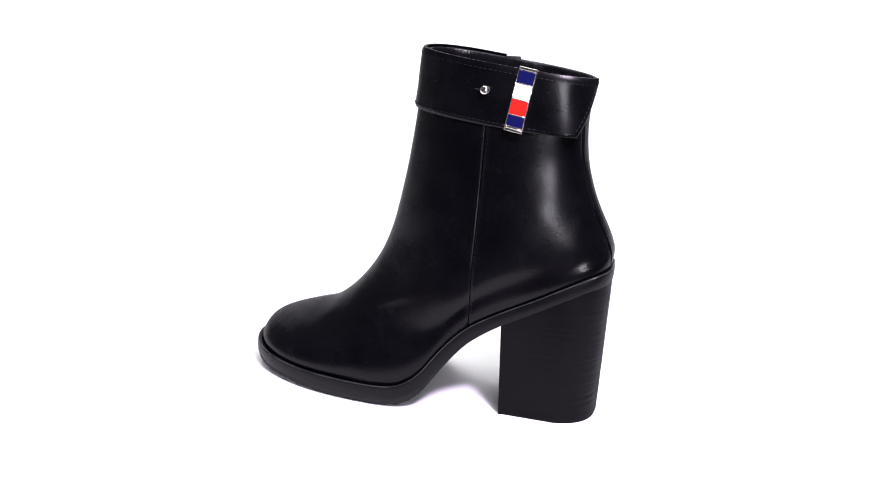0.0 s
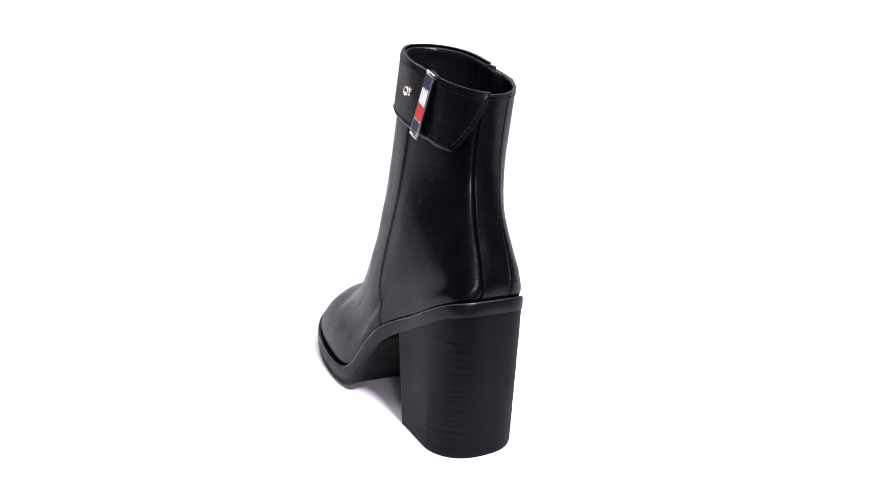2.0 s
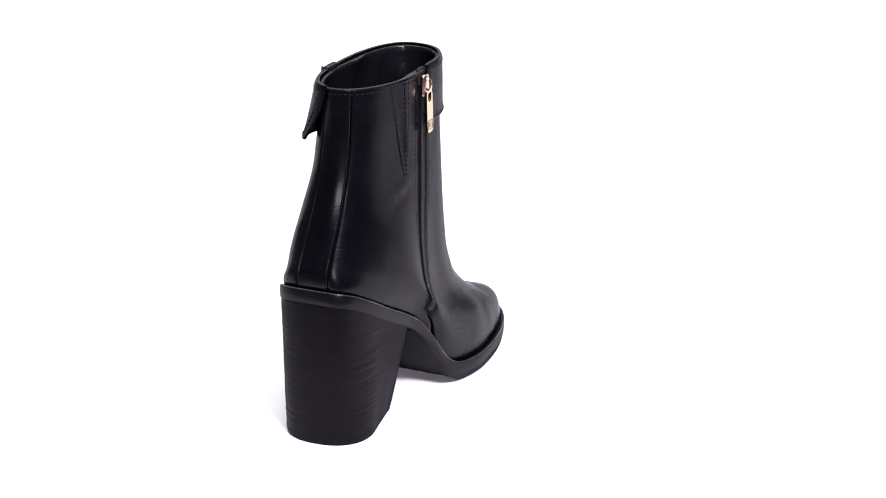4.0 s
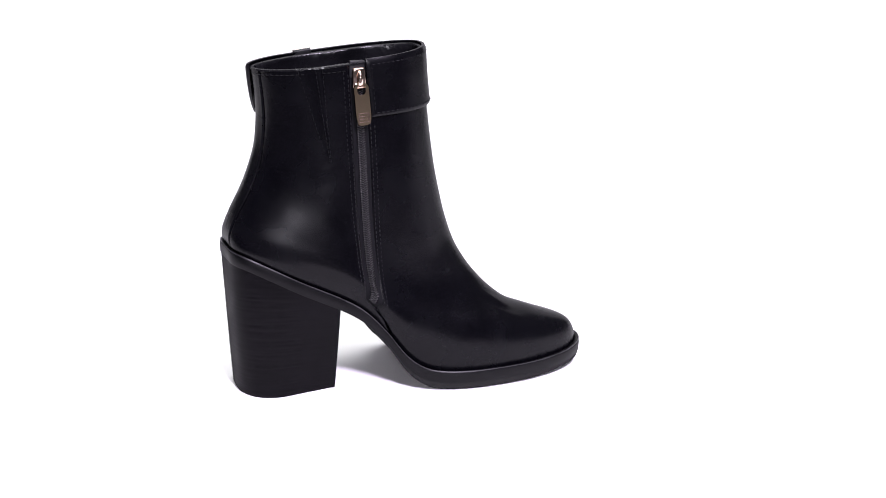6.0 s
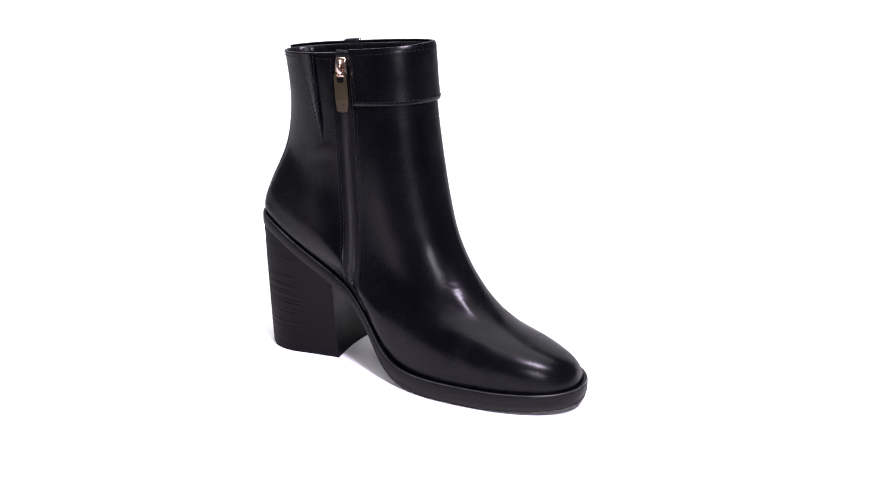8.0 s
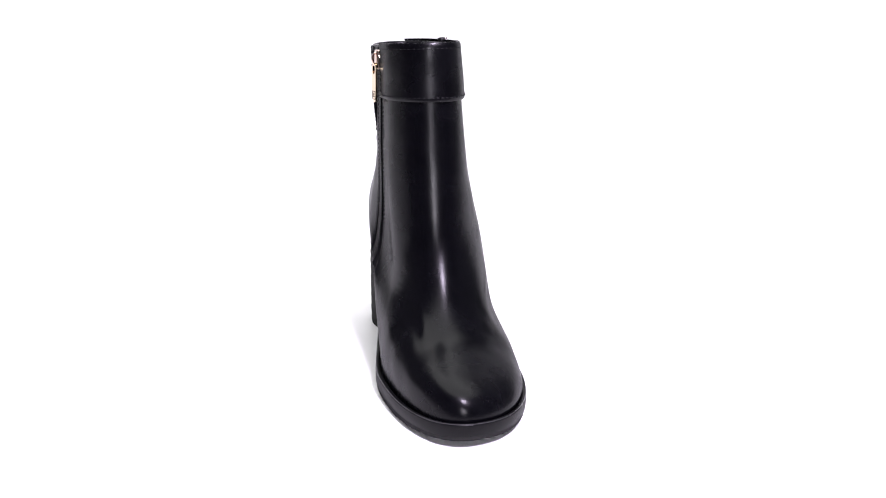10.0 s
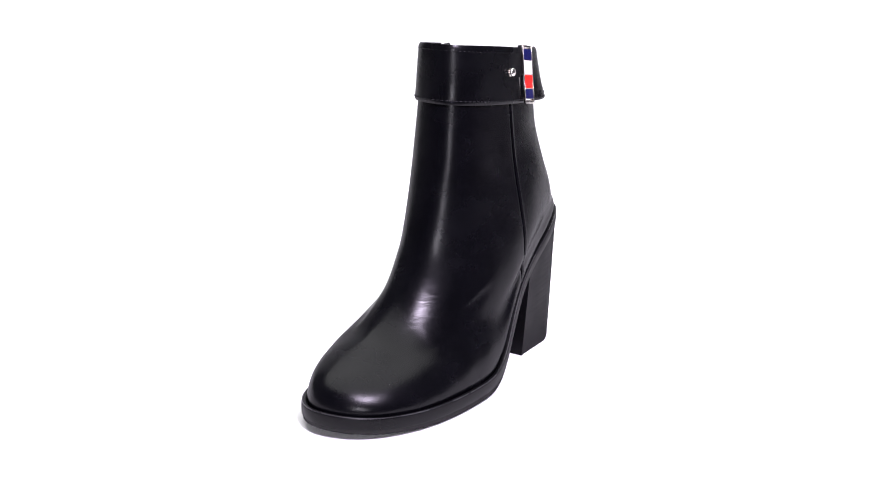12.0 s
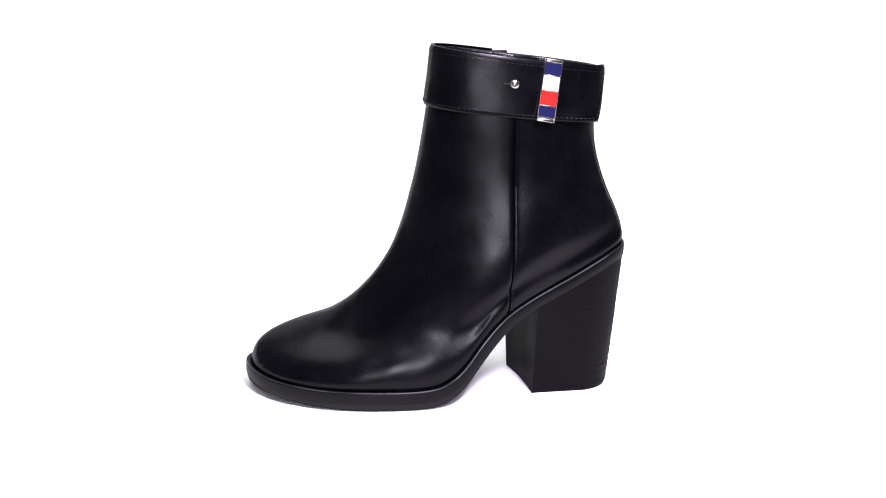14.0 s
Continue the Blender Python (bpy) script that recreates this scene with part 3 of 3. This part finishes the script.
def sole_outline(off):
    """The plan of the sole in mm, off mm outside the feather line, with its height."""
    x, y, _, _ = flat_ring(np.zeros(SOLE_N), SOLE_PHI)
    dx, dy = np.roll(x, -1) - np.roll(x, 1), np.roll(y, -1) - np.roll(y, 1)
    k = np.hypot(dx, dy)
    nx, ny = dy / k, -dx / k
    if ((x - x.mean()) * nx + (y - y.mean()) * ny).mean() < 0:
        nx, ny = -nx, -ny
    x2, y2 = x + nx * off, y + ny * off
    return x2, y2, feather_height(x, y)


def waist(x, y):
    """How much deeper the outsole is under the arch, on the outer side."""
    return 0.42 * np.exp(-((x + 27) / 21) ** 2) * smooth01((y - 8) / 26)


def build_sole():
    # the rand and outsole in one piece, with a rounded lip
    levels = ((-6.0, -1.2), (0.2, -1.0), (0.9, 0.1), (1.4, 0.3), (2.9, 0.3), (3.35, 0.05), (3.55, -0.5), (3.6, -3.6), (3.5, -6.9), (3.1, -7.5), (1.5, -7.6), (-6.0, -7.6))
    verts = []
    for off, dz in levels:
        x, y, z = sole_outline(off)
        verts += [(a / 1000, b / 1000, max(c + dz * (1 + (k if dz < -3 else 0)), 0.3) / 1000) for a, b, c, k in zip(x, y, z, waist(x, y))]
    faces = grid_faces(len(levels), SOLE_N, 0, True)
    base = (len(levels) - 1) * SOLE_N
    for k in range(0, SOLE_N // 2):
        a, b = base + k, base + (k + 1)
        c, d = base + (SOLE_N - k - 1) % SOLE_N, base + (SOLE_N - k) % SOLE_N
        faces.append((a, b, c, d) if k else (a, b, c))
    sole = mesh_object("outsole", verts, faces, RUBBER, boot, "black outsole with a raised rand round the upper")
    # an added pale bead imitates the glint along the welt's upper edge
    x, y, z = sole_outline(3.1)
    pts = [Vector((a / 1000, b / 1000, (c + 0.25) / 1000)) for a, b, c in zip(x, y, z)]
    verts = []
    for k, p in enumerate(pts):
        way = (pts[(k + 1) % SOLE_N] - pts[k - 1]).normalized()
        side = way.cross(Vector((0, 0, 1))).normalized()
        up = side.cross(way)
        r = 0.00036 * (1 + 0.35 * noise.noise(p * 90))
        verts += [p + (side * math.cos(TAU * q / 6) + up * math.sin(TAU * q / 6)) * r for q in range(6)]
    faces = [(k * 6 + q, k * 6 + (q + 1) % 6, (k + 1) % SOLE_N * 6 + (q + 1) % 6, (k + 1) % SOLE_N * 6 + q) for k in range(SOLE_N) for q in range(6)]
    mesh_object("welt_glint", verts, faces, WELT_GLINT, sole, "thin shiny added bead imitating the glint on the welt")
    # the tread under the forefoot
    use = [k for k in range(SOLE_N) if flat_ring(np.zeros(1), SOLE_PHI[k:k + 1])[0][0] > -52]
    lev = ((2.9, 0.0), (2.95, 0.35), (2.7, 0.75), (1.4, 0.98), (-5, 1.0))
    verts = []
    m = len(use)
    for off, depth in lev:
        x, y, z = sole_outline(off)
        deep = waist(x, y)
        thick = 0.3 + 4.7 * smooth01((x + 48) / 45) - 1.3 * smooth01((x - 45) / 55)
        for k in use:
            verts.append((x[k] / 1000, y[k] / 1000, max(z[k] - 7.2 * (1 + deep[k]) - thick[k] * depth, 0.02) / 1000))
    faces = grid_faces(len(lev), m)
    base = (len(lev) - 1) * m
    for k in range(m // 2):
        a, b, c, d = base + k, base + k + 1, base + m - k - 2, base + m - k - 1
        if b < c:
            faces.append((a, b, c, d))
    mesh_object("tread", verts, faces, TREAD, boot, "matt black rubber tread under the forefoot")


build_sole()


# ---- heel ----
def build_heel():
    rows, front, n_front = 110, -60.2, 26
    ox, oy, _ = sole_outline(3.0)
    order = [k for k in range(SOLE_N // 2, 0, -1)] + [0] + [SOLE_N - k for k in range(1, SOLE_N // 2)]
    run = [(ox[k], oy[k]) for k in order if ox[k] < front]
    top = [(front, run[0][1])] + run + [(front, run[-1][1])]
    top = np.array(top)
    step = np.concatenate([[0], np.cumsum(np.hypot(*np.diff(top, axis=0).T))])
    t = np.linspace(0, step[-1], 110)
    top = np.stack([np.interp(t, step, top[:, k]) for k in (0, 1)], 1)
    # the foot of the heel: a D with a flat breast and a round back
    yo, yi, x0, side = 49.6, 3.0, -117.4, 0.52
    a = np.linspace(-math.pi / 2, math.pi / 2, 200)
    ring_x = front + (x0 - front) * side + (x0 - front) * (1 - side) * np.maximum(np.cos(a), 0) ** 0.8
    ring_y = (yo + yi) / 2 - (yo - yi) / 2 * np.sign(np.sin(a)) * np.abs(np.sin(a)) ** 0.85
    foot = np.concatenate([[(front, yo)], np.stack([ring_x, ring_y], 1), [(front, yi)]])
    flare = np.clip((front - foot[:, 0]) / 34, 0, 1) * (foot[:, 1] - yi) / (yo - yi)
    foot[:, 1] += 3.8 * flare
    foot[:, 1] -= 2.4 * np.clip((front - foot[:, 0]) / 34, 0, 1) * (yo - foot[:, 1]) / (yo - yi)
    step = np.concatenate([[0], np.cumsum(np.hypot(*np.diff(foot, axis=0).T))])
    t = np.linspace(0, step[-1], 110)
    foot = np.stack([np.interp(t, step, foot[:, k]) for k in (0, 1)], 1)
    u = np.linspace(0, 1, n_front + 1)[1:-1, None]
    hollow = np.concatenate([1.6 * np.sin(math.pi * u), 0 * u], 1)
    top = np.concatenate([top, top[-1] + (top[0] - top[-1]) * u - hollow])
    foot = np.concatenate([foot, foot[-1] + (foot[0] - foot[-1]) * u - hollow])
    high = feather_height(top[:, 0], top[:, 1]) - 6.9
    verts = []
    for i in range(rows):
        h = i / (rows - 1)
        for j, ((x0, y0), (x1, y1), zt) in enumerate(zip(foot, top, high)):
            g = h ** 0.9
            x, y, z = x0 + (x1 - x0) * g, y0 + (y1 - y0) * g, zt * h
            if 1 < j < 108:
                r = math.hypot(x + 86, y - 24)
                corner = 0.22 + 0.78 * math.exp(-((abs(y - 24) - 22) / 6) ** 2) * (x < -85)
                wob = corner * (0.42 * noise.noise((x * 0.035, y * 0.035, z * 0.75)) + 0.14 * noise.noise((x * 0.02, y * 0.02, z * 2.1)))
                wob -= 0.5 * (h < 0.012)
                x, y = x + (x + 86) / r * wob, y + (y - 24) / r * wob
            verts.append((x / 1000, y / 1000, z / 1000))
    count = len(top)
    faces = grid_faces(rows, count, 0, True)
    faces.append(tuple(range(count)))
    faces.append(tuple((rows - 1) * count + k for k in range(count)))
    return mesh_object("heel", verts, faces, HEEL, boot, "high matt black stacked block heel with fine layers")


build_heel()


# ---- badge and stud ----
def build_badge():
    tl, tr = Vector((-62.5, 38.6, 210.3)) / 1000, Vector((-72.8, 40.3, 209.8)) / 1000
    bl, br = Vector((-56.1, 45.2, 174.5)) / 1000, Vector((-65.8, 46.9, 173.4)) / 1000
    c = (tl + tr + bl + br) / 4
    up = ((tl + tr) - (bl + br)).normalized()
    right = ((tr + br) - (tl + bl)).normalized()
    out = right.cross(up)
    if out.y < 0:
        out = -out
    right = up.cross(out)
    m = Matrix((right, up, out)).transposed().to_4x4()
    m.translation = c
    badge = new("badge")
    badge.parent = boot
    tagged(badge, "metal badge with navy, white and red enamel stripes")
    w, h, d = 0.0110, 0.0370, 0.0017
    part("badge_plate", moved(slab(w - 0.0008, h - 0.0008, 0.0007, 0.0002, 1), m @ pose(0, 0, -0.0004)), STEEL, badge)
    bar = 0.0006
    for x in (-1, 1):
        part("frame_side", moved(slab(bar, h, d, 0.0003, 2), m @ pose(x * (w - bar) / 2, 0, 0)), STEEL, badge, "bright metal frame")
    cuts = [h / 2 - 0.0020, h / 2 - 0.0096, h / 2 - 0.0186, h / 2 - 0.0275, h / 2 - 0.0343]
    for k, y in enumerate((h / 2 - 0.0009, -h / 2 + 0.0009)):
        part("frame_end", moved(slab(w - 2 * bar, 0.0018, d, 0.0003, 2), m @ pose(0, y, 0)), STEEL, badge, "bright metal frame")
    for a, b, mat, what in zip(cuts, cuts[1:], (NAVY, WHITE, RED, NAVY), ("navy blue", "white", "red", "navy blue")):
        tile = slab(w - 2 * bar - 0.0001, a - b - 0.0005, 0.0014, 0.0002, 1)
        for vtx in tile.verts:
            if vtx.co.z > 0 and vtx.co.x * (a - b) > vtx.co.y * w * 0.8:
                vtx.co.z -= 0.00022
        bmesh.ops.triangulate(tile, faces=tile.faces)
        part("stripe", moved(tile, m @ pose(0, (a + b) / 2, 0)), mat, badge, what + " enamel stripe", smooth=False)
    for y in cuts[1:4]:
        part("divider", moved(slab(w - 2 * bar, 0.0005, 0.0016, 0.0001, 1), m @ pose(0, y, 0)), STEEL, badge)
    # loops that hold it to the cuff
    for y in (0.0172,):
        part("loop", moved(slab(0.0106, 0.0030, 0.0028, 0.0006, 2), m @ pose(0, y, -0.0022)), EDGE, badge, "black leather loop")


build_badge()


def build_stud():
    v = row_at_height(1.6, 0.1953, 9.0, 11.0)
    a = angle_where(v, 0.2, math.pi - 0.2, lambda x, y, z: x + 43.4)
    p, n = on_skin(v, a, 0.0022)
    m = Matrix.Translation(p) @ Vector(n).to_track_quat("Z", "Y").to_matrix().to_4x4()
    bm = bmesh.new()
    prof = ((0.0, 0.0), (0.0026, 0.0), (0.0026, 0.0004), (0.0017, 0.0006), (0.0016, 0.0009), (0.0023, 0.0012), (0.0027, 0.0018), (0.0026, 0.0025), (0.0020, 0.0031), (0.0010, 0.0034), (0.0, 0.0035))
    vs = [[bm.verts.new((r * math.cos(TAU * k / 24), r * math.sin(TAU * k / 24), z)) for k in range(24)] for r, z in prof]
    for r0, r1 in zip(vs, vs[1:]):
        for k in range(24):
            bm.faces.new((r0[k], r0[(k + 1) % 24], r1[(k + 1) % 24], r1[k]))
    bmesh.ops.remove_doubles(bm, verts=bm.verts, dist=1e-6)
    stud = part("stud", moved(bm, m), STEEL, boot, "small round silver stud on the cuff")
    # the slit in the strap beside it
    p2, n2 = on_skin(v, a + 0.085, 0.0023)
    side = Vector(p2 - p).normalized()
    out = Vector(n2)
    mm = Matrix((side, out.cross(side), out)).transposed().to_4x4()
    mm.translation = Vector(p2)
    part("slit", moved(slab(0.0042, 0.0006, 0.0004, 0.0001, 1), mm), EDGE, stud)


build_stud()


# ---- the turn ----
AXIS = Vector((-0.0004, 0.0021, 0.0))          # the turntable's axis, in the boot's space


def motions():
    # an even turn about one upright axis; the plate runs out of true by a millimetre once in a round
    rows = []
    for k in range(29):
        t = k / 2
        turn = pose(0, 0, 0, 0, 0, 167.14 - 23.60 * t)
        sway = 0.0013 * math.exp(-((t - 2.3) / 0.8) ** 2)
        rows.append((t, Matrix.Translation((sway, 0, 0)) @ turn @ Matrix.Translation(-AXIS)))
    walk(boot, rows)


motions()
